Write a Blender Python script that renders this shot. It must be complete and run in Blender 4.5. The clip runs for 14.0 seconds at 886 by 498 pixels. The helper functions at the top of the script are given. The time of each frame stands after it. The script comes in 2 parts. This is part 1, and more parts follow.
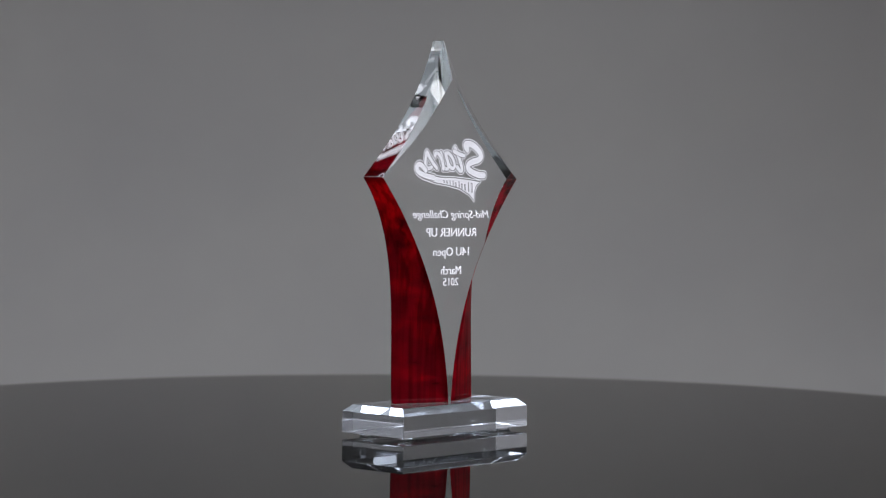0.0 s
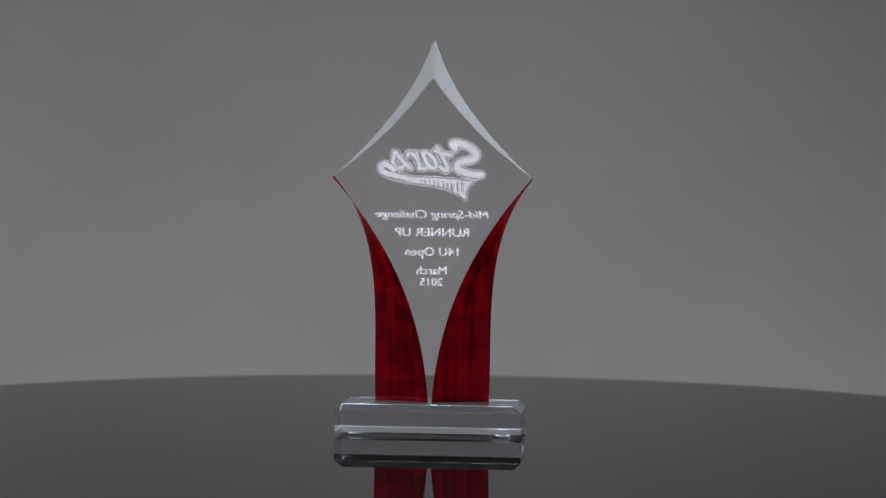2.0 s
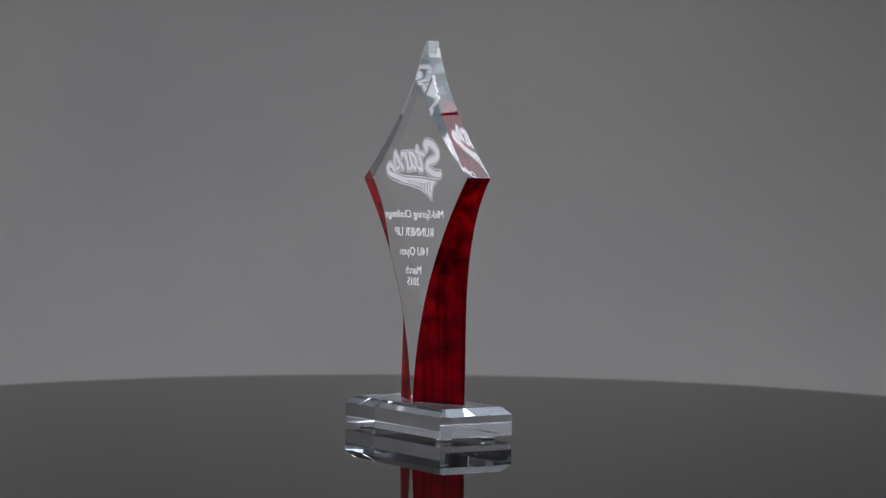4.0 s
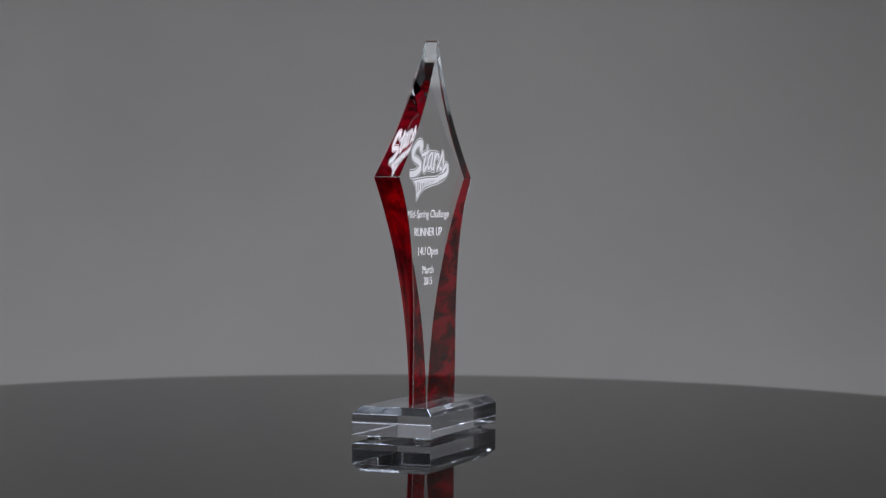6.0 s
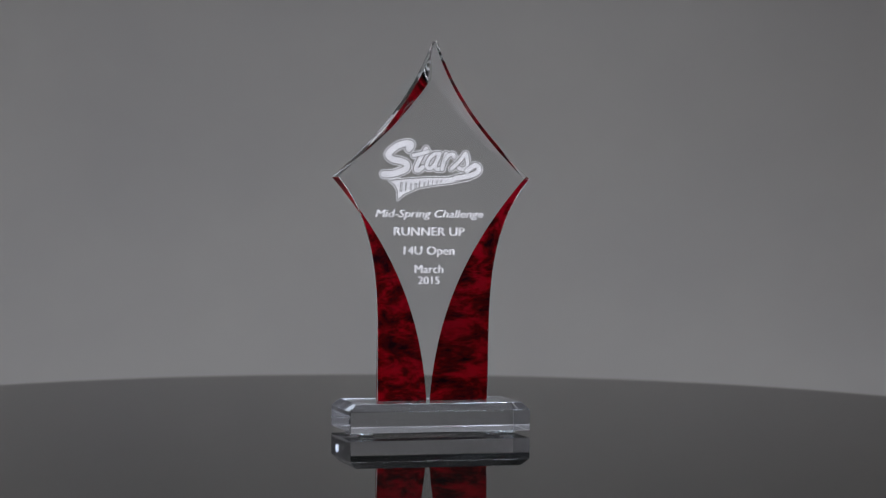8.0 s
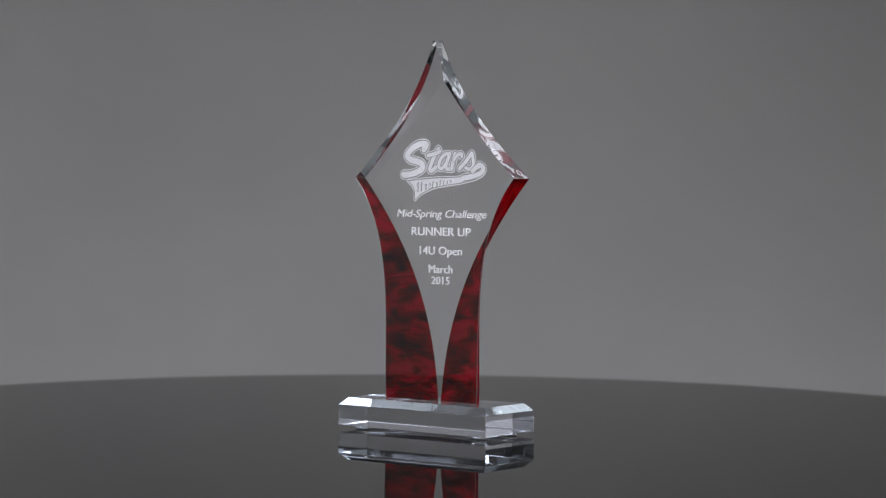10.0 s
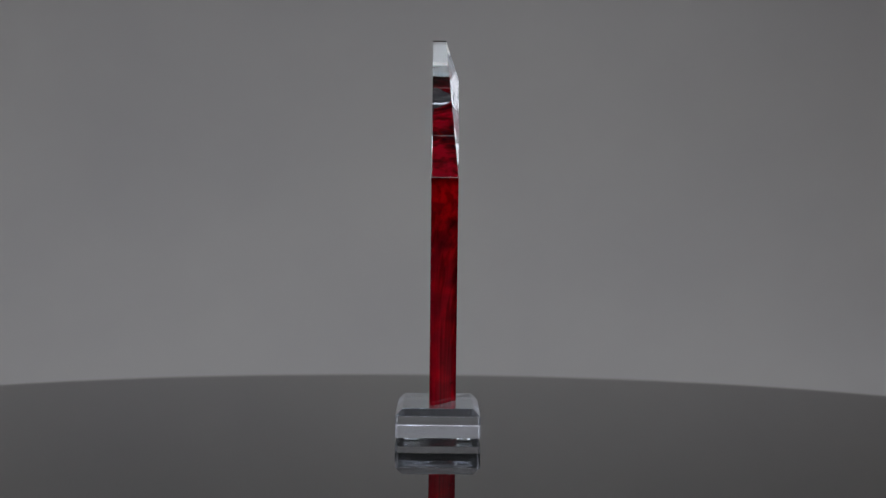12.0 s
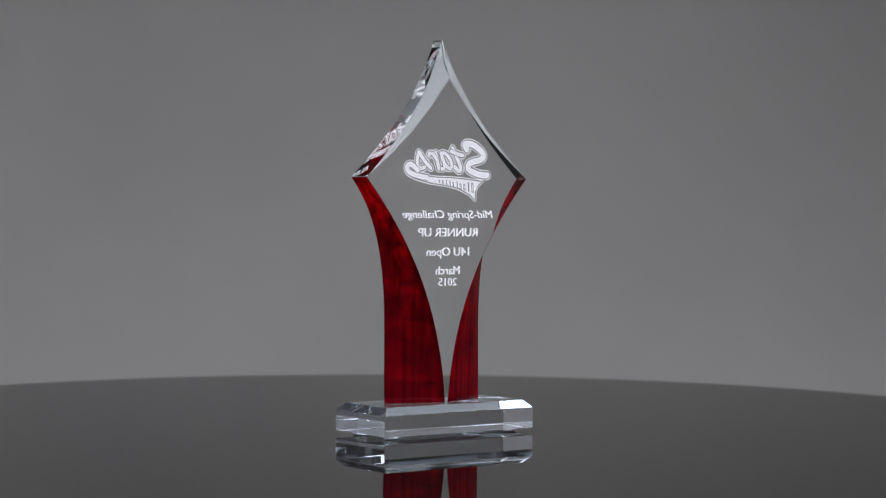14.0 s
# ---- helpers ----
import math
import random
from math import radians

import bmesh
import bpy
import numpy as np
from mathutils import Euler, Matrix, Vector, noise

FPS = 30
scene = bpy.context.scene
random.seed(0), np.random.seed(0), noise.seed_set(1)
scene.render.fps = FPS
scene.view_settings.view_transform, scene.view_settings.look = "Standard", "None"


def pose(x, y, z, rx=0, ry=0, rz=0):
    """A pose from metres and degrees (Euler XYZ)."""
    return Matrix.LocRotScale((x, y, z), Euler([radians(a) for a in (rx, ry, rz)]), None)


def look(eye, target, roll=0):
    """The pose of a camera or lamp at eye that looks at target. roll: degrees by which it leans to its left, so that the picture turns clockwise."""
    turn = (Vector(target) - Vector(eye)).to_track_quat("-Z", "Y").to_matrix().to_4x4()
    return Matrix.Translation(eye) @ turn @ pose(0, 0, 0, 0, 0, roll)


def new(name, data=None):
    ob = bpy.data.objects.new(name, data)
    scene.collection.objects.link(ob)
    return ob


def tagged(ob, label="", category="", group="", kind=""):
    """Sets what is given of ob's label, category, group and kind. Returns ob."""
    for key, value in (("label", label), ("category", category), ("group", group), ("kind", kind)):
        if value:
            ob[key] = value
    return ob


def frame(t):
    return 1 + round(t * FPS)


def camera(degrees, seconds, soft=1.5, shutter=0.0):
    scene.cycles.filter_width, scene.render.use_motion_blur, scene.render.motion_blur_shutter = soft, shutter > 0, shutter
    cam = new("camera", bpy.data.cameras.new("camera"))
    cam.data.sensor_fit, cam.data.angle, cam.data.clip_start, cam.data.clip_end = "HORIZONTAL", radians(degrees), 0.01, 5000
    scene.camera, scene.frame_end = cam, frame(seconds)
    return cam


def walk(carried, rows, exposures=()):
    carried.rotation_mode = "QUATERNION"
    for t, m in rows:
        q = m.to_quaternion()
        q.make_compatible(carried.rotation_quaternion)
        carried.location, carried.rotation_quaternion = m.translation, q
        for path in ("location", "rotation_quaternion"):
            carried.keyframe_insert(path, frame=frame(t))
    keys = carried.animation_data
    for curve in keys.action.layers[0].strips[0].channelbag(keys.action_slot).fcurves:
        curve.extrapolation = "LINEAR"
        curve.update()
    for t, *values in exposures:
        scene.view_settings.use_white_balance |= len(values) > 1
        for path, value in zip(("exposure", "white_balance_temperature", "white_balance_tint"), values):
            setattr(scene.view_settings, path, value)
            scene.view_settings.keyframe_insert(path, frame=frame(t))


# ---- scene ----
cam = camera(21.632, 14.0, soft=1.2)
cam.data.dof.use_dof, cam.data.dof.focus_distance, cam.data.dof.aperture_fstop = True, 1.59, 9.6
EYE = Vector((0.00655, -1.6003, 0.16857))
CAM = look(EYE, EYE + Vector((0, math.cos(radians(1.494)), -math.sin(radians(1.494)))), 0.609)
walk(cam, [(0.0, CAM), (14.0, CAM)], exposures=[(0.0, 0.06), (2.0, -0.02), (3.0, -0.04), (5.5, 0.03), (8.0, 0.04), (11.0, -0.01), (13.5, 0.09), (14.0, 0.05)])

# ---------------------------------------------------------------- light
world = bpy.data.worlds.new("studio_air")
scene.world = world
world.use_nodes = True
world.node_tree.nodes["Background"].inputs[0].default_value = (0.30, 0.33, 0.38, 1)
world.node_tree.nodes["Background"].inputs[1].default_value = 0.0

# soft studio boxes: pose, width, height, watts, and the added, unseen cloth flap that keeps the light off the backdrop
BOXES = (
    (pose(-1.52, -0.375, 1.22), 1.56, 1.45, 27.0, 0.10),
    (pose(-1.55, 0.60, 1.22), 1.50, 0.46, 9.5, 0.25),
    (pose(1.40, -0.405, 1.22), 1.80, 1.01, 35.0, 0.0),
    (pose(1.40, 0.385, 1.22), 1.80, 0.53, 9.0, 0.50),
    (pose(1.47, 1.03, 1.22), 1.20, 0.68, 17.0, 0.90),
    (pose(0.08, -0.98, 1.24), 0.80, 0.70, 12.0, 0.0),
    (pose(0.85, -1.13, 1.24), 0.70, 0.40, 5.5, 0.0),
    (pose(-0.53, -0.95, 1.24), 0.38, 0.70, 2.6, 0.0),
    (look((0.10, -2.05, 1.45), (0.0, 0.0, 0.1)), 2.4, 0.70, 12.0, 0.0),
)
for m_, w_, h_, power, flap in BOXES:
    lamp_data = bpy.data.lights.new("softbox_lamp", "AREA")
    lamp_data.shape, lamp_data.size, lamp_data.size_y = "RECTANGLE", w_, h_
    lamp_data.energy, lamp_data.color = power, (0.80, 0.90, 1.0)
    new("softbox_lamp", lamp_data).matrix_world = m_

# ---------------------------------------------------------------- materials


def nodes_of(name):
    m = bpy.data.materials.new(name)
    m.use_nodes = True
    t = m.node_tree
    return m, t, t.nodes["Principled BSDF"]


def add(t, kind, **kw):
    n = t.nodes.new(kind)
    for k, v in kw.items():
        n.inputs[k].default_value = v
    return n


def coords(t, scale=(1, 1, 1), rot=(0, 0, 0)):
    c = t.nodes.new("ShaderNodeTexCoord")
    m = t.nodes.new("ShaderNodeMapping")
    m.inputs["Scale"].default_value = scale
    m.inputs["Rotation"].default_value = rot
    t.links.new(c.outputs["Object"], m.inputs["Vector"])
    return m.outputs["Vector"]


def noise_tex(t, vec, scale, detail=4.0, rough=0.55, dist=0.0):
    n = add(t, "ShaderNodeTexNoise", Scale=scale, Detail=detail, Roughness=rough, Distortion=dist)
    t.links.new(vec, n.inputs["Vector"])
    return n.outputs["Fac"]


def ramp(t, fac, stops):
    r = t.nodes.new("ShaderNodeValToRGB")
    el = r.color_ramp.elements
    while len(el) < len(stops):
        el.new(0.5)
    for e, (p, c) in zip(el, stops):
        e.position, e.color = p, (*c, 1)
    t.links.new(fac, r.inputs["Fac"])
    return r.outputs["Color"]


def bump(t, fac, strength, distance, bsdf):
    b = add(t, "ShaderNodeBump", Strength=strength, Distance=distance)
    t.links.new(fac, b.inputs["Height"])
    t.links.new(b.outputs["Normal"], bsdf.inputs["Normal"])
    return b


def grey(v):
    return (v, v, v)


def plain(name, a, b, scale, rough, relief=0.0):
    m, t, p = nodes_of(name)
    v = coords(t)
    f = noise_tex(t, v, scale)
    t.links.new(ramp(t, f, [(0.3, a), (0.7, b)]), p.inputs["Base Color"])
    p.inputs["Roughness"].default_value = rough
    if relief:
        bump(t, noise_tex(t, v, scale * 20), 0.3, relief, p)
    return m


def acrylic(name, tint, rough=0.004):
    m, t, p = nodes_of(name)
    p.inputs["Base Color"].default_value = (*tint, 1)
    p.inputs["Transmission Weight"].default_value = 1.0
    p.inputs["IOR"].default_value = 1.49
    v = coords(t)
    f = noise_tex(t, v, 60.0, 5.0)
    mp = t.nodes.new("ShaderNodeMapRange")
    mp.inputs["From Min"].default_value, mp.inputs["From Max"].default_value = 0.45, 0.8
    mp.inputs["To Min"].default_value, mp.inputs["To Max"].default_value = rough, rough + 0.025
    t.links.new(f, mp.inputs["Value"])
    t.links.new(mp.outputs["Result"], p.inputs["Roughness"])
    return m


def rosewood(name, dark_share, streak, depth):
    """Red lacquer with dark clouded figure lying across, and fine upright tool marks."""
    m, t, p = nodes_of(name)
    v = coords(t, (0.8, 0.8, 1.7), (0, radians(18), 0))
    cloud = noise_tex(t, v, 46.0, 8.0, 0.68, 0.4)
    fine = noise_tex(t, coords(t, (1, 1, 3.0)), 160.0, 4.0)
    mixed = t.nodes.new("ShaderNodeMix")
    mixed.inputs[0].default_value = 0.12
    t.links.new(cloud, mixed.inputs[2])
    t.links.new(fine, mixed.inputs[3])
    c = ramp(t, mixed.outputs[0], [(dark_share - 0.09, (0.006, 0.0006, 0.002)), (dark_share, (0.3 * depth, 0.001, 0.010 * depth)),
                                   (dark_share + 0.10, (depth, 0.001, 0.04 * depth)), (0.85, (1.5 * depth, 0.0015, 0.06 * depth))])
    t.links.new(c, p.inputs["Base Color"])
    lift = t.nodes.new("ShaderNodeVectorMath")
    lift.operation = "SCALE"
    lift.inputs["Scale"].default_value = 5.0
    t.links.new(c, lift.inputs[0])
    through_light = t.nodes.new("ShaderNodeBsdfTranslucent")
    t.links.new(lift.outputs[0], through_light.inputs["Color"])
    mx = t.nodes.new("ShaderNodeMixShader")
    mx.inputs[0].default_value = 0.5
    t.links.new(p.outputs[0], mx.inputs[1])
    t.links.new(through_light.outputs[0], mx.inputs[2])
    t.links.new(mx.outputs[0], t.nodes["Material Output"].inputs[0])
    p.inputs["Roughness"].default_value = 0.32
    p.inputs["Coat Weight"].default_value = 0.02 if streak else 0.0
    p.inputs["Specular IOR Level"].default_value = 0.03 if streak else 0.0
    p.inputs["Coat Roughness"].default_value = 0.05
    if streak:
        s = noise_tex(t, coords(t, (1, 1, 0.015)), 210.0, 2.0)
        b = bump(t, s, 0.22, 0.0004, p)
        t.links.new(b.outputs["Normal"], p.inputs["Coat Normal"])
        mul = t.nodes.new("ShaderNodeMix")
        mul.data_type, mul.blend_type = "RGBA", "MULTIPLY"
        mul.inputs[0].default_value = 0.85
        t.links.new(c, mul.inputs[6])
        t.links.new(ramp(t, s, [(0.38, grey(0.42)), (0.56, grey(1.0))]), mul.inputs[7])
        t.links.new(mul.outputs[2], p.inputs["Base Color"])
        t.links.new(mul.outputs[2], lift.inputs[0])
    return m


ACRYLIC = acrylic("clear_acrylic", (0.985, 0.99, 1.0))


def block_acrylic(name, haze):
    """Clear acrylic with a pale haze put in: the share of light that its surface scatters."""
    m, t, p = nodes_of(name)
    p.inputs["Base Color"].default_value = (0.88, 0.80, 0.79, 1)
    p.inputs["Roughness"].default_value = 0.7
    total = add(t, "ShaderNodeBsdfGlass", Color=(0.96, 0.97, 1.0, 1), Roughness=0.004, IOR=1.49).outputs[0]
    f = noise_tex(t, coords(t), 45.0, 6.0, 0.65)
    mp = t.nodes.new("ShaderNodeMapRange")
    mp.inputs["From Min"].default_value, mp.inputs["From Max"].default_value = 0.3, 0.75
    mp.inputs["To Min"].default_value, mp.inputs["To Max"].default_value = 0.6 * haze, 1.4 * haze
    t.links.new(f, mp.inputs["Value"])
    mx = t.nodes.new("ShaderNodeMixShader")
    t.links.new(mp.outputs["Result"], mx.inputs[0])
    t.links.new(total, mx.inputs[1])
    t.links.new(p.outputs[0], mx.inputs[2])
    t.links.new(mx.outputs[0], t.nodes["Material Output"].inputs[0])
    return m


BLOCK = block_acrylic("clear_acrylic_block", 0.003)
# pale scattering surface: the bright glint of polished edges, put into the colour
GLINT_EDGE = block_acrylic("acrylic_edge_glint", 0.13)
# haze painted into the underside to brighten the block's lower band
UNDERSIDE = block_acrylic("hazed_acrylic_underside", 0.018)
EDGE = acrylic("polished_acrylic_edge", (0.985, 0.99, 1.0), 0.006)
bump(EDGE.node_tree, noise_tex(EDGE.node_tree, coords(EDGE.node_tree), 70.0, 2.0), 0.04, 0.0008, EDGE.node_tree.nodes["Principled BSDF"])
BUMPER = acrylic("clear_rubber", (0.97, 0.98, 0.99), 0.03)
BUMPER.node_tree.nodes["Principled BSDF"].inputs["Transmission Weight"].default_value = 0.95
RED_FACE = rosewood("rosewood_film", 0.465, False, 0.125)
RED_BACK = rosewood("rosewood_lacquer", 0.29, True, 0.135)


def frosted(name, cover):
    """Sand-blasted white that lets part of the light through."""
    m, t, p = nodes_of(name)
    p.inputs["Roughness"].default_value = 0.9
    f = noise_tex(t, coords(t), 900.0, 3.0)
    t.links.new(ramp(t, f, [(0.25, (0.80, 0.72, 0.73)), (0.7, (0.95, 0.87, 0.87))]), p.inputs["Base Color"])
    mx = t.nodes.new("ShaderNodeMixShader")
    mx.inputs[0].default_value = cover
    t.links.new(t.nodes.new("ShaderNodeBsdfTransparent").outputs[0], mx.inputs[1])
    t.links.new(p.outputs[0], mx.inputs[2])
    t.links.new(mx.outputs[0], t.nodes["Material Output"].inputs[0])
    return m


FROST = frosted("frosted_engraving", 0.53)
FROST_FINE = frosted("frosted_lettering", 0.51)

TABLE, t_, p_ = nodes_of("black_polished_glass")
p_.inputs["Base Color"].default_value = (0.003, 0.003, 0.0028, 1)
p_.inputs["IOR"].default_value = 1.5
v_ = coords(t_)
f_ = noise_tex(t_, v_, 9.0, 6.0, 0.6)
mp_ = t_.nodes.new("ShaderNodeMapRange")
mp_.inputs["To Min"].default_value, mp_.inputs["To Max"].default_value = 0.008, 0.03
t_.links.new(f_, mp_.inputs["Value"])
p_.inputs["Specular IOR Level"].default_value = 0.0
p_.inputs["Roughness"].default_value = 0.6
sheen_ = t_.nodes.new("ShaderNodeBsdfAnisotropic")
sheen_.inputs["Color"].default_value = (0.86, 0.85, 0.84, 1)
t_.links.new(mp_.outputs["Result"], sheen_.inputs["Roughness"])
fres_ = t_.nodes.new("ShaderNodeFresnel")
fres_.inputs["IOR"].default_value = 1.5
mix_ = t_.nodes.new("ShaderNodeMixShader")
t_.links.new(fres_.outputs[0], mix_.inputs[0])
t_.links.new(p_.outputs[0], mix_.inputs[1])
t_.links.new(sheen_.outputs[0], mix_.inputs[2])
t_.links.new(mix_.outputs[0], t_.nodes["Material Output"].inputs[0])

BACKDROP = plain("grey_backdrop_paint", (0.345, 0.319, 0.310), (0.382, 0.354, 0.335), 2.3, 0.85, 0.0004)
WALL = plain("grey_wall_paint", (0.43, 0.385, 0.36), (0.47, 0.425, 0.395), 1.5, 0.8, 0.0004)
# for the unseen east wall: darkened to cut its bounce onto the backdrop
DIMMING_WALL = plain("bounce_dimming_wall", (0.15, 0.14, 0.13), (0.18, 0.165, 0.155), 1.5, 0.8, 0.0004)
SHADE = plain("black_curtain_cloth", grey(0.018), grey(0.03), 6.0, 0.95, 0.0006)
CEILING = plain("dark_ceiling_paint", (0.03, 0.036, 0.05), (0.04, 0.047, 0.065), 1.5, 0.9)
FLOOR = plain("white_studio_floor", (0.66, 0.60, 0.56), (0.74, 0.675, 0.63), 1.3, 0.7, 0.0006)
FABRIC = plain("black_fabric", grey(0.02), grey(0.03), 30.0, 0.9)
WHITE_CLOTH = plain("white_bounce_cloth", grey(0.76), grey(0.82), 30.0, 0.9)
STEEL = plain("black_steel", grey(0.02), grey(0.03), 12.0, 0.4)
STEEL.node_tree.nodes["Principled BSDF"].inputs["Metallic"].default_value = 0.6

# ---------------------------------------------------------------- mesh helpers


def link_mesh(name, me, material, parent=None, label=""):
    for mat in (material if isinstance(material, (list, tuple)) else [material]):
        me.materials.append(mat)
    ob = new(name, me)
    if parent:
        ob.parent = parent
    if label:
        tagged(ob, label)
    return ob


def part(name, bm, material, parent=None, label="", smooth=0.0):
    me = bpy.data.meshes.new(name)
    if smooth:
        for e in bm.edges:
            e.smooth = len(e.link_faces) == 2 and e.calc_face_angle(0) < radians(smooth)
        for f in bm.faces:
            f.smooth = True
    bm.to_mesh(me)
    bm.free()
    return link_mesh(name, me, material, parent, label)


def box(lo, hi, bevel=0.0, segs=2):
    bm = bmesh.new()
    bmesh.ops.create_cube(bm, size=1)
    for v in bm.verts:
        v.co = Vector([lo[i] + (v.co[i] + 0.5) * (hi[i] - lo[i]) for i in range(3)])
    if bevel:
        bmesh.ops.bevel(bm, geom=bm.edges[:], offset=bevel, segments=segs, affect="EDGES", profile=0.5)
    return bm


def lathe(profile, steps, cx=0.0, cy=0.0):
    """A solid of revolution about the upright through (cx, cy); profile: rows of radius, height from axis to axis."""
    bm = bmesh.new()
    rings = []
    for r, z in profile:
        if r < 1e-6:
            rings.append([bm.verts.new((cx, cy, z))])
        else:
            rings.append([bm.verts.new((cx + r * math.cos(2 * math.pi * k / steps), cy + r * math.sin(2 * math.pi * k / steps), z)) for k in range(steps)])
    for a, b in zip(rings, rings[1:]):
        for k in range(steps):
            q = [a[k % len(a)], a[(k + 1) % len(a)], b[(k + 1) % len(b)], b[k % len(b)]]
            q = list(dict.fromkeys(q))
            if len(q) > 2:
                bm.faces.new(q)
    bmesh.ops.recalc_face_normals(bm, faces=bm.faces[:])
    return bm


def bezier(c, u):
    (ax, az), (bx, bz), (cx, cz), (dx, dz) = c
    w = 1 - u
    return (w ** 3 * ax + 3 * w * w * u * bx + 3 * w * u * u * cx + u ** 3 * dx,
            w ** 3 * az + 3 * w * w * u * bz + 3 * w * u * u * cz + u ** 3 * dz)


# ---------------------------------------------------------------- the studio
RX, Y0, Y1, Z0, Z1 = 2.6, -2.9, 2.15, -0.75, 2.1


def studio():
    th = 0.12
    tagged(part("floor", box((-RX, Y0, Z0 - th), (RX, Y1, Z0)), FLOOR), "white painted studio floor around the round table", "floor", kind="structure")
    tagged(part("ceiling", box((-RX, Y0, Z1), (RX, Y1, Z1 + th)), CEILING), "dark navy painted studio ceiling", "ceiling", kind="structure")
    tagged(part("wall_north", box((-RX - th, Y1, Z0 - th), (RX + th, Y1 + th, Z1 + th)), BACKDROP), "plain matte mid-grey backdrop wall behind the table", "wall", kind="structure")
    tagged(part("wall_south", box((-RX - th, Y0 - th, Z0 - th), (RX + th, Y0, Z1 + th)), SHADE), "black cloth covered studio wall", "wall", kind="structure")
    tagged(part("wall_west", box((-RX - th, Y0, Z0 - th), (-RX, Y1, Z1 + th)), WALL), "plain grey painted studio wall", "wall", kind="structure")
    tagged(part("wall_east", box((RX, Y0, Z0 - th), (RX + th, Y1, Z1 + th)), DIMMING_WALL), "unseen studio wall, dark grey to dim the backdrop's right side", "wall", kind="structure")


def softbox(m, w, h, flap):
    """A fabric box round the lamp whose light leaves along its own -z."""
    top = new("softbox")
    tagged(top, "black fabric softbox hung above the table", "studio light", "softboxes round the table")
    top.matrix_world = m
    bm = bmesh.new()
    quad = ((-1, -1), (1, -1), (1, 1), (-1, 1))
    lip = [bm.verts.new((sx * (w / 2 + 0.01), sy * (h / 2 + 0.01), -0.02)) for sx, sy in quad]
    lo = [bm.verts.new((sx * (w / 2 + 0.01), sy * (h / 2 + 0.01), 0.01)) for sx, sy in quad]
    hi = [bm.verts.new((sx * 0.13, sy * 0.13, 0.30)) for sx, sy in quad]
    for a, b in ((lip, lo), (lo, hi)):
        for k in range(4):
            bm.faces.new((a[k], a[(k + 1) % 4], b[(k + 1) % 4], b[k]))
    bm.faces.new(hi)
    part("shell", bm, FABRIC, top)
    part("lamp_head", lathe([(0, 0.30), (0.08, 0.30), (0.08, 0.50), (0.05, 0.54), (0, 0.54)], 32), STEEL, top, smooth=40)
    # made-up flap out of view: shades the upper backdrop, bounces light at the award
    if flap:
        part("flap", box((-w / 2 - 0.01, h / 2 + 0.012, -flap), (w / 2 + 0.01, h / 2 + 0.018, 0.01), 0.002), WHITE_CLOTH, top, "added white cloth flap that shades the backdrop")
    back = m @ Vector((0, 0, 0.45))
    pole = lathe([(0, back.z), (0.016, back.z), (0.016, Z1), (0, Z1)], 20, back.x, back.y)
    bmesh.ops.transform(pole, matrix=m.inverted(), verts=pole.verts[:])
    part("ceiling_pole", pole, STEEL, top, smooth=40)


def table():
    top = new("round_table")
    tagged(top, "round black polished glass table, turning slowly", "table")
    R = 0.5095
    rim = [(R - 0.034 + 0.030 * math.sin(k * math.pi / 24), -0.0010 * (1 - math.cos(k * math.pi / 24))) for k in range(13)]
    edge = [(R - 0.0012, -0.0022), (R, -0.005), (R, -0.017), (R - 0.002, -0.0205), (R - 0.006, -0.021), (R - 0.02, -0.021), (0, -0.021)]
    part("tabletop", lathe([(0, 0.0), (R - 0.06, 0.0), (R - 0.036, 0.0)] + rim + edge, 256), TABLE, top, smooth=40)
    part("hub", lathe([(0, -0.0215), (0.16, -0.0215), (0.16, -0.035), (0.05, -0.05), (0, -0.05)], 64), STEEL, top, smooth=40)
    part("pedestal", lathe([(0, -0.05), (0.045, -0.05), (0.045, -0.70), (0.06, -0.715), (0, -0.715)], 48), STEEL, top, smooth=40)
    part("foot_plate", lathe([(0, -0.715), (0.24, -0.722), (0.26, -0.735), (0.26, -0.75), (0, -0.75)], 64), STEEL, top, smooth=40)
    return top


# ---------------------------------------------------------------- the award
YF, YB, YT = -0.0018, 0.0163, 0.0072
UPPER = ((0.0007, 0.2695), (0.0147, 0.2295), (0.0382, 0.2043), (0.0683, 0.1758))
LOWER_FRONT = ((0.0683, 0.1758), (0.0325, 0.1343), (0.0415, 0.0734), (0.0390, 0.0221))
LOWER_BACK = ((0.0683, 0.1758), (0.0281, 0.1298), (0.0058, 0.0843), (0.0012, 0.0221))
INNER = ((0.0002, 0.2437), (0.0261, 0.2095), (0.0360, 0.2015), (0.0683, 0.1758))
RIM = 0.003
N = 40


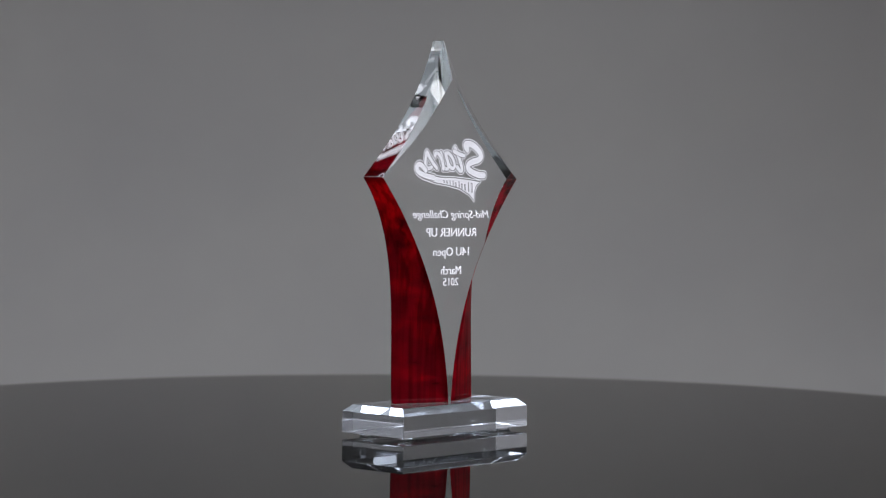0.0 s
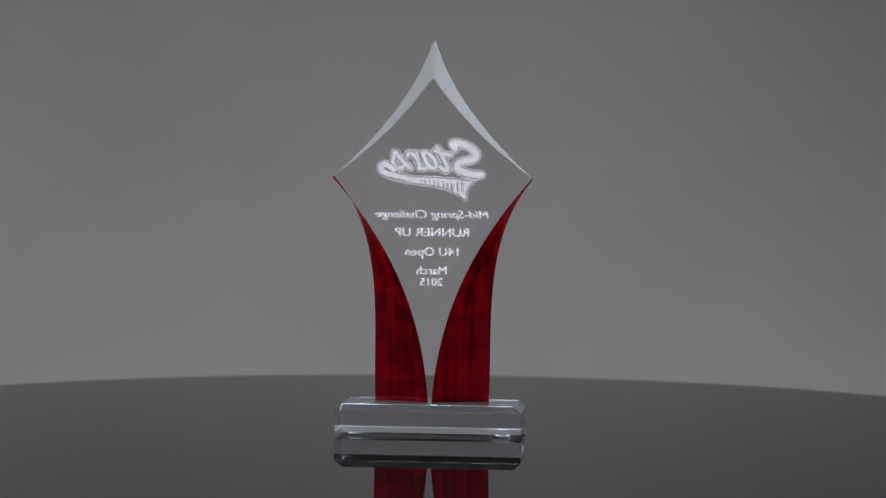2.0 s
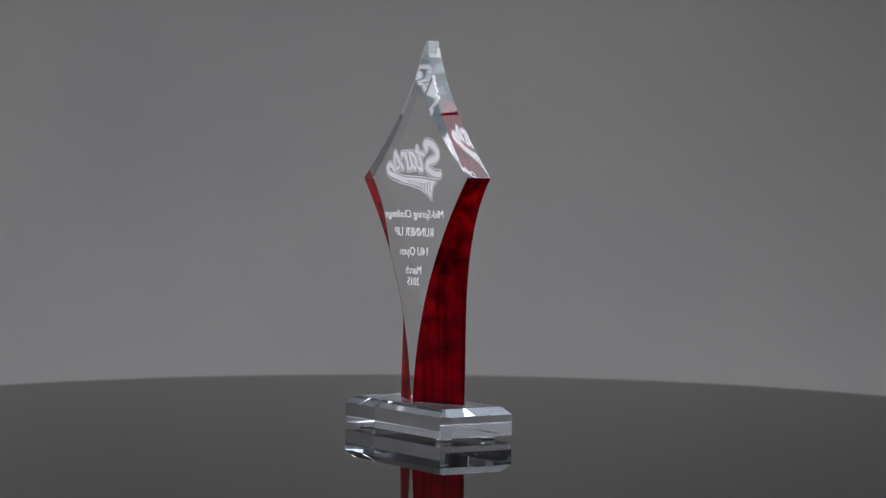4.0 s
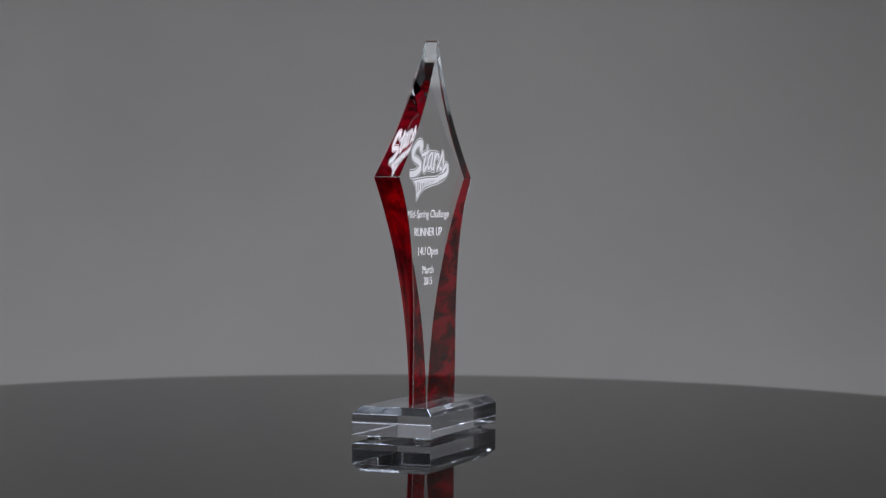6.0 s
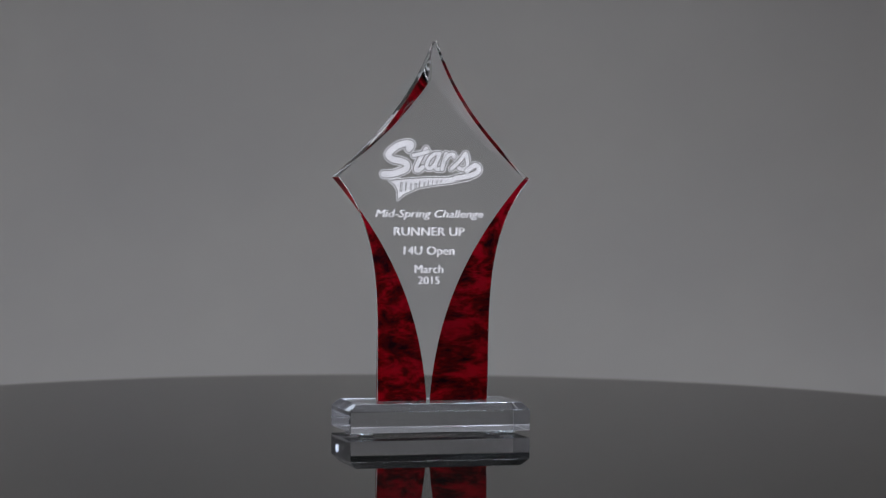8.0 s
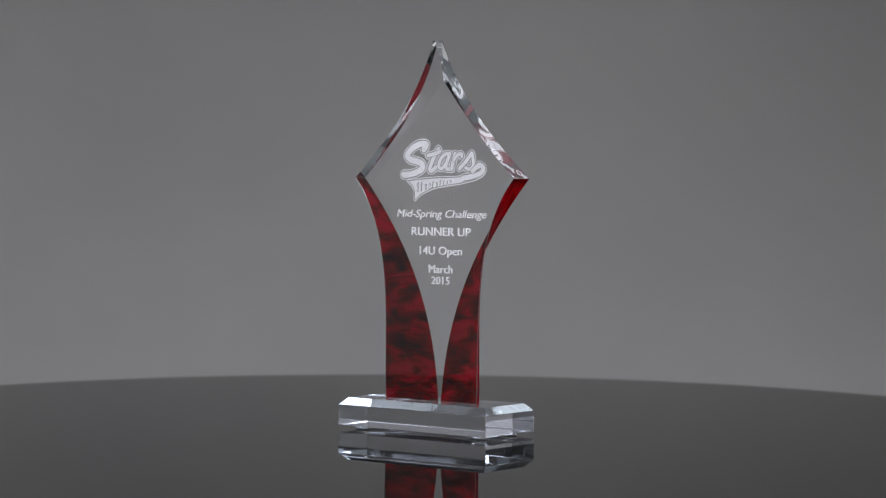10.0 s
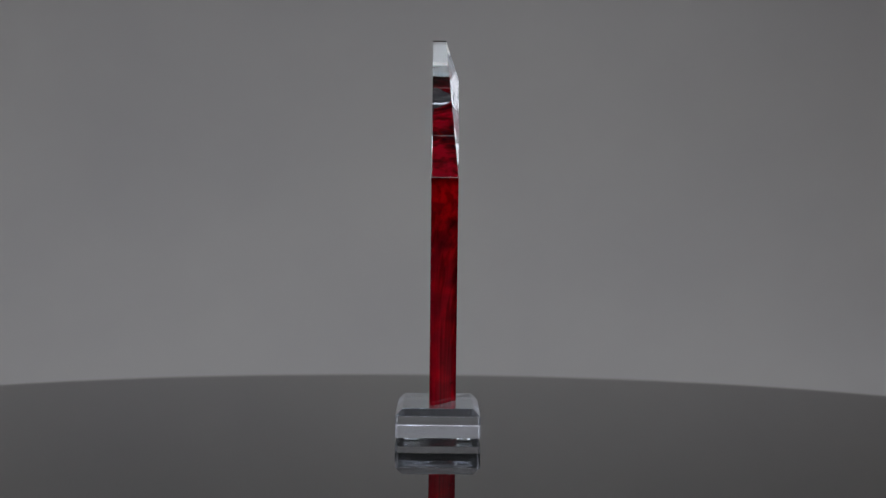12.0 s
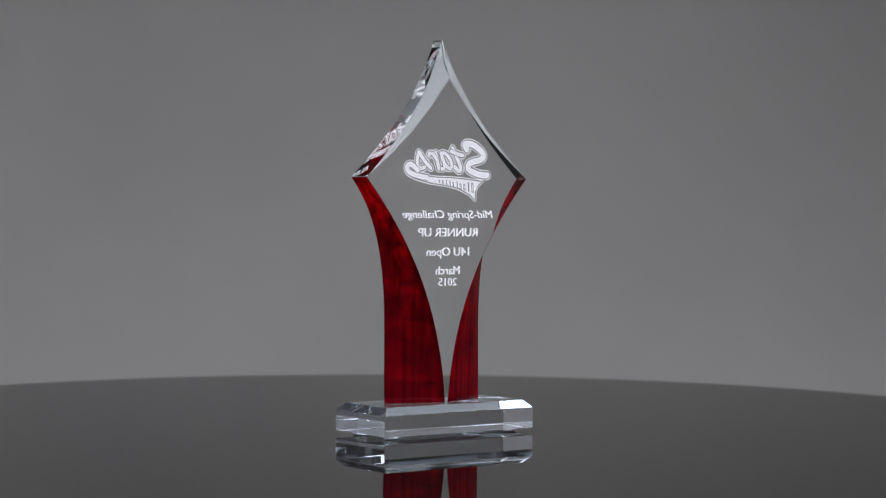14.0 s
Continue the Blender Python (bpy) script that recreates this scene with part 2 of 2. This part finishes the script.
def upright_lines():
    """The right half's long edges, from the peak over the side point to the foot: front, rim, back."""
    front, rim, back = [], [], []
    # the peak is ground round
    for k, (x, z) in enumerate(((0.0, 0.2703), (0.0006, 0.2700), (0.0011, 0.2692))):
        front.append((x, YF, z))
        rim.append((x, YT, z))
        back.append((0.00006 * k, YB, INNER[0][1]))
    for k in range(1, N + 1):
        u = k / N
        x, z = bezier(UPPER, u)
        front.append((x, YF, z))
        rim.append((x, YT + (YB - YT) * (UPPER[0][1] - z) / (UPPER[0][1] - UPPER[3][1]), z))
        x, z = bezier(INNER, u)
        back.append((x, YB, z))
    low_f, low_r, low_b = [], [], []
    for k in range(N + 1):
        u = k / N
        x, z = bezier(LOWER_FRONT, u)
        low_f.append((x, YF, z))
        low_r.append((x, YF + RIM * u * u + 0.0002, z))
        x, z = bezier(LOWER_BACK, u)
        low_b.append((x, YB, z))
    return front, rim, back, low_f, low_r, low_b


def flip(p, s):
    return (p[0] * s, p[1], p[2])


def strips(bm, a, b, slot=0):
    va, vb = [bm.verts.new(p) for p in a], [bm.verts.new(p) for p in b]
    for k in range(len(a) - 1):
        bm.faces.new((va[k], va[k + 1], vb[k + 1], vb[k])).material_index = slot


def award_body(parent):
    front, rim, back, low_f, low_r, low_b = upright_lines()
    bm = bmesh.new()
    for s in (1, -1):
        strips(bm, [flip(p, s) for p in front], [flip(p, s) for p in rim], 1)
        strips(bm, [flip(p, s) for p in rim], [flip(p, s) for p in back])
    strips(bm, [flip(p, -1) for p in front], front)
    strips(bm, [flip(p, -1) for p in low_f], low_f)
    strips(bm, [flip(p, -1) for p in back], back)
    strips(bm, [flip(p, -1) for p in low_b], low_b)
    # the foot
    foot = [low_f[-1], low_r[-1], low_b[-1], flip(low_b[-1], -1), flip(low_r[-1], -1), flip(low_f[-1], -1)]
    bm.faces.new([bm.verts.new(p) for p in foot])
    # the coated sides, for the direction of the faces only
    lining = []
    for s in (1, -1):
        n0 = len(bm.faces)
        strips(bm, [flip(p, s) for p in low_f], [flip(p, s) for p in low_r])
        strips(bm, [flip(p, s) for p in low_r], [flip(p, s) for p in low_b])
        bm.faces.ensure_lookup_table()
        lining += bm.faces[n0:]
    bmesh.ops.remove_doubles(bm, verts=bm.verts[:], dist=1e-6)
    lining = [f for f in lining if f.is_valid]
    bmesh.ops.recalc_face_normals(bm, faces=bm.faces[:])
    bmesh.ops.delete(bm, geom=lining, context="FACES_ONLY")
    ob = part("acrylic_body", bm, [ACRYLIC, EDGE], parent, "clear bevelled acrylic diamond blade", smooth=12)
    ob.visible_shadow = False
    return ob


def red_panel(parent, s):
    front, rim, back, low_f, low_r, low_b = upright_lines()
    inner = []
    for f, r, b in zip(low_f, low_r, low_b):
        mids = [tuple(r[i] + (b[i] - r[i]) * k / 4 for i in range(3)) for k in range(5)]
        inner.append([flip(f, s)] + [flip(p, s) for p in mids])
    bm = bmesh.new()
    grid_in = [[bm.verts.new(p) for p in row] for row in inner]
    for a, b in zip(grid_in, grid_in[1:]):
        for k in range(len(a) - 1):
            bm.faces.new((a[k], a[k + 1], b[k + 1], b[k]))
    bm.normal_update()
    # outwards: away from the middle of the blade
    outward = Vector((s, 0.6, -0.25))
    flip_it = sum(f.normal.dot(outward) for f in bm.faces) < 0
    if flip_it:
        bmesh.ops.reverse_faces(bm, faces=bm.faces[:])
    bm.normal_update()
    skin = 0.00022
    outer = {}
    for row in grid_in:
        for v in row:
            outer[v] = bm.verts.new(v.co + v.normal * skin)
    faces = bm.faces[:]
    for f in faces:
        g = bm.faces.new([outer[v] for v in f.verts])
        g.material_index = 1
    edges = [e for e in bm.edges if len(e.link_faces) == 1 and e.verts[0] in outer and e.verts[1] in outer]
    for e in edges:
        a, b = e.verts
        q = bm.faces.new((a, b, outer[b], outer[a]))
        q.material_index = 1
    for f in faces:
        f.normal_flip()
    return part("red_panel", bm, [RED_FACE, RED_BACK], parent, "dark red marbled rosewood-finish side panel", smooth=25)


def glint_edges(parent, s):
    """Thin pale strips painted as the glint along a panel's front edge and across the side point."""
    low_f = upright_lines()[3]
    lines = [[flip((x + dx, YF + dy, z), s) for x, y, z in low_f] for dx, dy in ((0.00012, -0.00012), (0.00034, 0.00030), (-0.00012, 0.00012))]
    bm = bmesh.new()
    for a, b in ((0, 1), (1, 2), (2, 0)):
        strips(bm, lines[a], lines[b])
    bmesh.ops.remove_doubles(bm, verts=bm.verts[:], dist=1e-7)
    bmesh.ops.recalc_face_normals(bm, faces=bm.faces[:])
    part("glint_edge", bm, GLINT_EDGE, parent, "thin pale strip standing in for an edge glint")
    xs = sorted((s * 0.0681, s * 0.0686))
    part("glint_tip", box((xs[0], YF, 0.17555), (xs[1], YB, 0.17615), 0.0001, 1), GLINT_EDGE, parent, "thin pale strip standing in for an edge glint")


BW, BF, BB, BZ, BV, BT = 0.0635, -0.0243, 0.0327, 0.0025, 0.0170, 0.0220
BI = 0.0050
ROUND = 0.0006    # polished lower edge


def award_base(parent):
    bm = bmesh.new()
    rows = []
    arc = [(ROUND * (1 - math.sin(radians(a))), BZ + ROUND * (1 - math.cos(radians(a)))) for a in (0, 30, 60, 90)]
    for inset, z in arc + [(0.0, BV), (BI, BT)]:
        rows.append([bm.verts.new(p) for p in ((-BW + inset, BF + inset, z), (BW - inset, BF + inset, z), (BW - inset, BB - inset, z), (-BW + inset, BB - inset, z))])
    bm.faces.new(rows[0][::-1])
    bm.faces.new(rows[-1])
    for a, b in zip(rows, rows[1:]):
        for k in range(4):
            bm.faces.new((a[k], a[(k + 1) % 4], b[(k + 1) % 4], b[k]))
    bmesh.ops.recalc_face_normals(bm, faces=bm.faces[:])
    sharp = [e for e in bm.edges if e.calc_face_angle(0) > radians(30) and max(v.co.z for v in e.verts) > BV - 0.001]
    bmesh.ops.bevel(bm, geom=sharp, offset=0.00018, segments=1, affect="EDGES", profile=0.5)
    # the rounded lower edge gets the pale surface as its painted glint
    for f in bm.faces:
        f.material_index = 1 if f.normal.z < -0.98 else 2 if f.normal.z < -0.05 else 0
    base = part("base", bm, [BLOCK, UNDERSIDE, GLINT_EDGE], parent, "thick clear acrylic base block with bevelled top")
    base.visible_shadow = False
    for sx in (-1, 1):
        for y in (BF + 0.011, BB - 0.011):
            part("bumper_foot", lathe([(0, 0.0), (0.0042, 0.0), (0.0052, 0.0006), (0.0054, 0.0014), (0.0050, BZ - 0.00005), (0, BZ - 0.00005)], 28, sx * (BW - 0.013), y), BUMPER, base, smooth=50)
    return base


def engraved_text(name, words, centre_x, bottom, width, height, parent, slant=0.0, weight=0.00031):
    """Frosted letters just under the back face; two passes side by side make the stroke bold."""
    cu = bpy.data.curves.new(name, "FONT")
    cu.body, cu.shear, cu.resolution_u = words, slant, 4
    tmp = new(name, cu)
    bpy.context.view_layer.update()
    raw = bpy.data.meshes.new_from_object(tmp.evaluated_get(bpy.context.evaluated_depsgraph_get()))
    bpy.data.objects.remove(tmp)
    xs = [v.co.x for v in raw.vertices]
    kx, kz = (width - 2 * weight) / (max(xs) - min(xs)), height / 0.729
    mid = (max(xs) + min(xs)) / 2
    verts, faces = [], []
    for shift, depth in ((-weight, 0.00020), (weight, 0.00023)):
        n = len(verts)
        verts += [(centre_x + (v.co.x - mid) * kx + shift, YB - depth, bottom + v.co.y * kz) for v in raw.vertices]
        faces += [[n + i for i in p.vertices] for p in raw.polygons]
    me = bpy.data.meshes.new(name)
    me.from_pydata(verts, [], faces)
    return link_mesh(name, me, FROST_FINE, parent)


def near_path(px, pz, path, r):
    """Distance of every grid point to a smooth path, less the stroke's half width."""
    pts = []
    q = [path[0]] + list(path) + [path[-1]]
    for i in range(1, len(q) - 2):
        for k in range(8):
            t = k / 8
            a, b, c, d = q[i - 1], q[i], q[i + 1], q[i + 2]
            pts.append(tuple(0.5 * (2 * b[j] + (c[j] - a[j]) * t + (2 * a[j] - 5 * b[j] + 4 * c[j] - d[j]) * t * t + (3 * b[j] - a[j] - 3 * c[j] + d[j]) * t ** 3) for j in (0, 1)))
    pts.append(path[-1])
    best = np.full(px.shape, 1e9)
    for (ax, az), (bx, bz) in zip(pts, pts[1:]):
        dx, dz = bx - ax, bz - az
        u = np.clip(((px - ax) * dx + (pz - az) * dz) / (dx * dx + dz * dz + 1e-12), 0, 1)
        best = np.minimum(best, np.hypot(px - ax - u * dx, pz - az - u * dz))
    return best - r


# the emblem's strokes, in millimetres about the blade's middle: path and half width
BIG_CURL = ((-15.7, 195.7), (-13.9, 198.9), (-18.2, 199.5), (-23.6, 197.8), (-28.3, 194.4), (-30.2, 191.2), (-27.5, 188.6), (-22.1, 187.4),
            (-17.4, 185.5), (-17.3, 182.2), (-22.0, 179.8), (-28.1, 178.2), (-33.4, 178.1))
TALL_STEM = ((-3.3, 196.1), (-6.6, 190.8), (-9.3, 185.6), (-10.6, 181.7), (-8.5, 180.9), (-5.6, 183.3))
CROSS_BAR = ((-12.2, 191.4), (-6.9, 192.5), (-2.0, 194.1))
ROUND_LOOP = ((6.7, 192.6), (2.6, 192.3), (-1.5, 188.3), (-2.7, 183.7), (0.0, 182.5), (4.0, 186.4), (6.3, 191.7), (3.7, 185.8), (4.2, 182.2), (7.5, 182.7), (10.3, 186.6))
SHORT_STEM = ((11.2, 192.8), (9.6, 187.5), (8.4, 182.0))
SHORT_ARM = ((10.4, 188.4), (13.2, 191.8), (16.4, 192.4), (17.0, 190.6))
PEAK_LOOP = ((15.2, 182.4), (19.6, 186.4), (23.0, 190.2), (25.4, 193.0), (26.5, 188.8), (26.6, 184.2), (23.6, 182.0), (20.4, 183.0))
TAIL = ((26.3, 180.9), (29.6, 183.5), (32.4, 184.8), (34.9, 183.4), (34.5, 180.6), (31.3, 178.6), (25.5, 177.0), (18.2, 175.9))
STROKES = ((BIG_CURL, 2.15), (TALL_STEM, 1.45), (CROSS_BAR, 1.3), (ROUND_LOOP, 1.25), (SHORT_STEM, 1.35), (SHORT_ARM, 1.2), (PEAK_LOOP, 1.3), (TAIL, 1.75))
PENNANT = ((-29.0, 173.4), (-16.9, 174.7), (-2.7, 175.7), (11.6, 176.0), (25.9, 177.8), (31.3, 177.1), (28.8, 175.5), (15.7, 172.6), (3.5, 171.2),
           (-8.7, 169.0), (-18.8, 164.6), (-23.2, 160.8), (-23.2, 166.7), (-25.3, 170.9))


def inside_out(px, pz, loop):
    """Distance of every grid point to a closed outline, negative inside it."""
    best, inside = np.full(px.shape, 1e9), np.zeros(px.shape, bool)
    for (ax, az), (bx, bz) in zip(loop, loop[1:] + loop[:1]):
        dx, dz = bx - ax, bz - az
        u = np.clip(((px - ax) * dx + (pz - az) * dz) / (dx * dx + dz * dz), 0, 1)
        best = np.minimum(best, np.hypot(px - ax - u * dx, pz - az - u * dz))
        if dz:
            inside ^= ((az > pz) != (bz > pz)) & (px < ax + (pz - az) * dx / dz)
    return np.where(inside, -best, best)


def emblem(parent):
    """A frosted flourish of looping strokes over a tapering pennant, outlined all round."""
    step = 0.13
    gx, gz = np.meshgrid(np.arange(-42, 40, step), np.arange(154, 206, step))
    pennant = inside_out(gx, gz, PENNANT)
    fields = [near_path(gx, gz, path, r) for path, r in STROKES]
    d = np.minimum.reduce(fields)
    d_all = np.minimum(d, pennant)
    # the pennant's small writing: plain upright bars left clear
    clear = np.zeros(gx.shape, bool)
    for k in range(10):
        u = k / 9.6
        x, w, lo = -22.0 + 31.0 * u ** 0.93, 1.75 - 0.75 * u, 166.0 + 7.0 * u
        hi = lo + (6.6 - 4.2 * u) * (1.0 if k in (0, 1, 4, 6, 7) else 0.74)
        lean = (gz - lo) * 0.08
        bar = (gx > x + lean) & (gx < x + lean + w * (0.55 if k in (1, 4, 6, 7) else 1.0)) & (gz > lo) & (gz < hi)
        hollow = (gx > x + lean + 0.5) & (gx < x + lean + w - 0.5) & (gz > lo + 0.6) & (gz < hi - 0.7) & (k not in (1, 4, 6, 7))
        clear |= bar & ~hollow
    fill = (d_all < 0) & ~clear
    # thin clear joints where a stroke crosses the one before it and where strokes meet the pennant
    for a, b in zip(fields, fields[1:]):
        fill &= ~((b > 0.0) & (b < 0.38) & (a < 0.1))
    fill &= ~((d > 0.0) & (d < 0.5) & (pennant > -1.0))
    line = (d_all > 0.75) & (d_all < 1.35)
    verts, faces = [], []
    for mask in (fill, line):
        for r in range(mask.shape[0]):
            row = np.concatenate(([0], mask[r].astype(int), [0]))
            edge = np.flatnonzero(np.diff(row))
            z = gz[r, 0]
            for a, b in zip(edge[::2], edge[1::2]):
                x0, x1 = gx[r, 0] + (a - 0.5) * step, gx[r, 0] + (b - 0.5) * step
                n = len(verts)
                verts += [(x0 / 1000, YB - 0.0002, (z - step / 2) / 1000), (x1 / 1000, YB - 0.0002, (z - step / 2) / 1000),
                          (x1 / 1000, YB - 0.0002, (z + step / 2) / 1000), (x0 / 1000, YB - 0.0002, (z + step / 2) / 1000)]
                faces.append((n, n + 1, n + 2, n + 3))
    me = bpy.data.meshes.new("engraved_emblem")
    me.from_pydata(verts, [], faces)
    return link_mesh("engraved_emblem", me, FROST, parent, "frosted white flourish emblem over a pennant")


def award():
    top = new("award_trophy")
    tagged(top, "clear acrylic diamond award, dark red sides, clear base block", "trophy")
    body = award_body(top)
    for s in (-1, 1):
        red_panel(top, s)
        glint_edges(body, s)
    award_base(top)
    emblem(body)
    engraved_text("engraved_line", "Mid-Spring Challenge", -0.0002, 0.1484, 0.0780, 0.0056, body, 0.22, 0.00024)
    engraved_text("engraved_line", "RUNNER UP", -0.0003, 0.1358, 0.0515, 0.0061, body)
    engraved_text("engraved_line", "14U Open", -0.0003, 0.1226, 0.0370, 0.0060, body)
    engraved_text("engraved_line", "March", -0.0003, 0.1098, 0.0210, 0.0060, body)
    engraved_text("engraved_line", "2015", -0.0003, 0.1021, 0.0161, 0.0056, body)
    return top


studio()
for m_, w_, h_, power, flap in BOXES:
    softbox(m_, w_, h_, flap)
TABLE_THING = table()
AWARD = award()


def motions():
    """The table turns evenly, and the award turns with it."""
    rows = [(k * 0.5, pose(0, 0, 0, 0, 0, -26.475 * (k * 0.5 - 8.605))) for k in range(29)]
    walk(TABLE_THING, rows)
    walk(AWARD, rows)


motions()
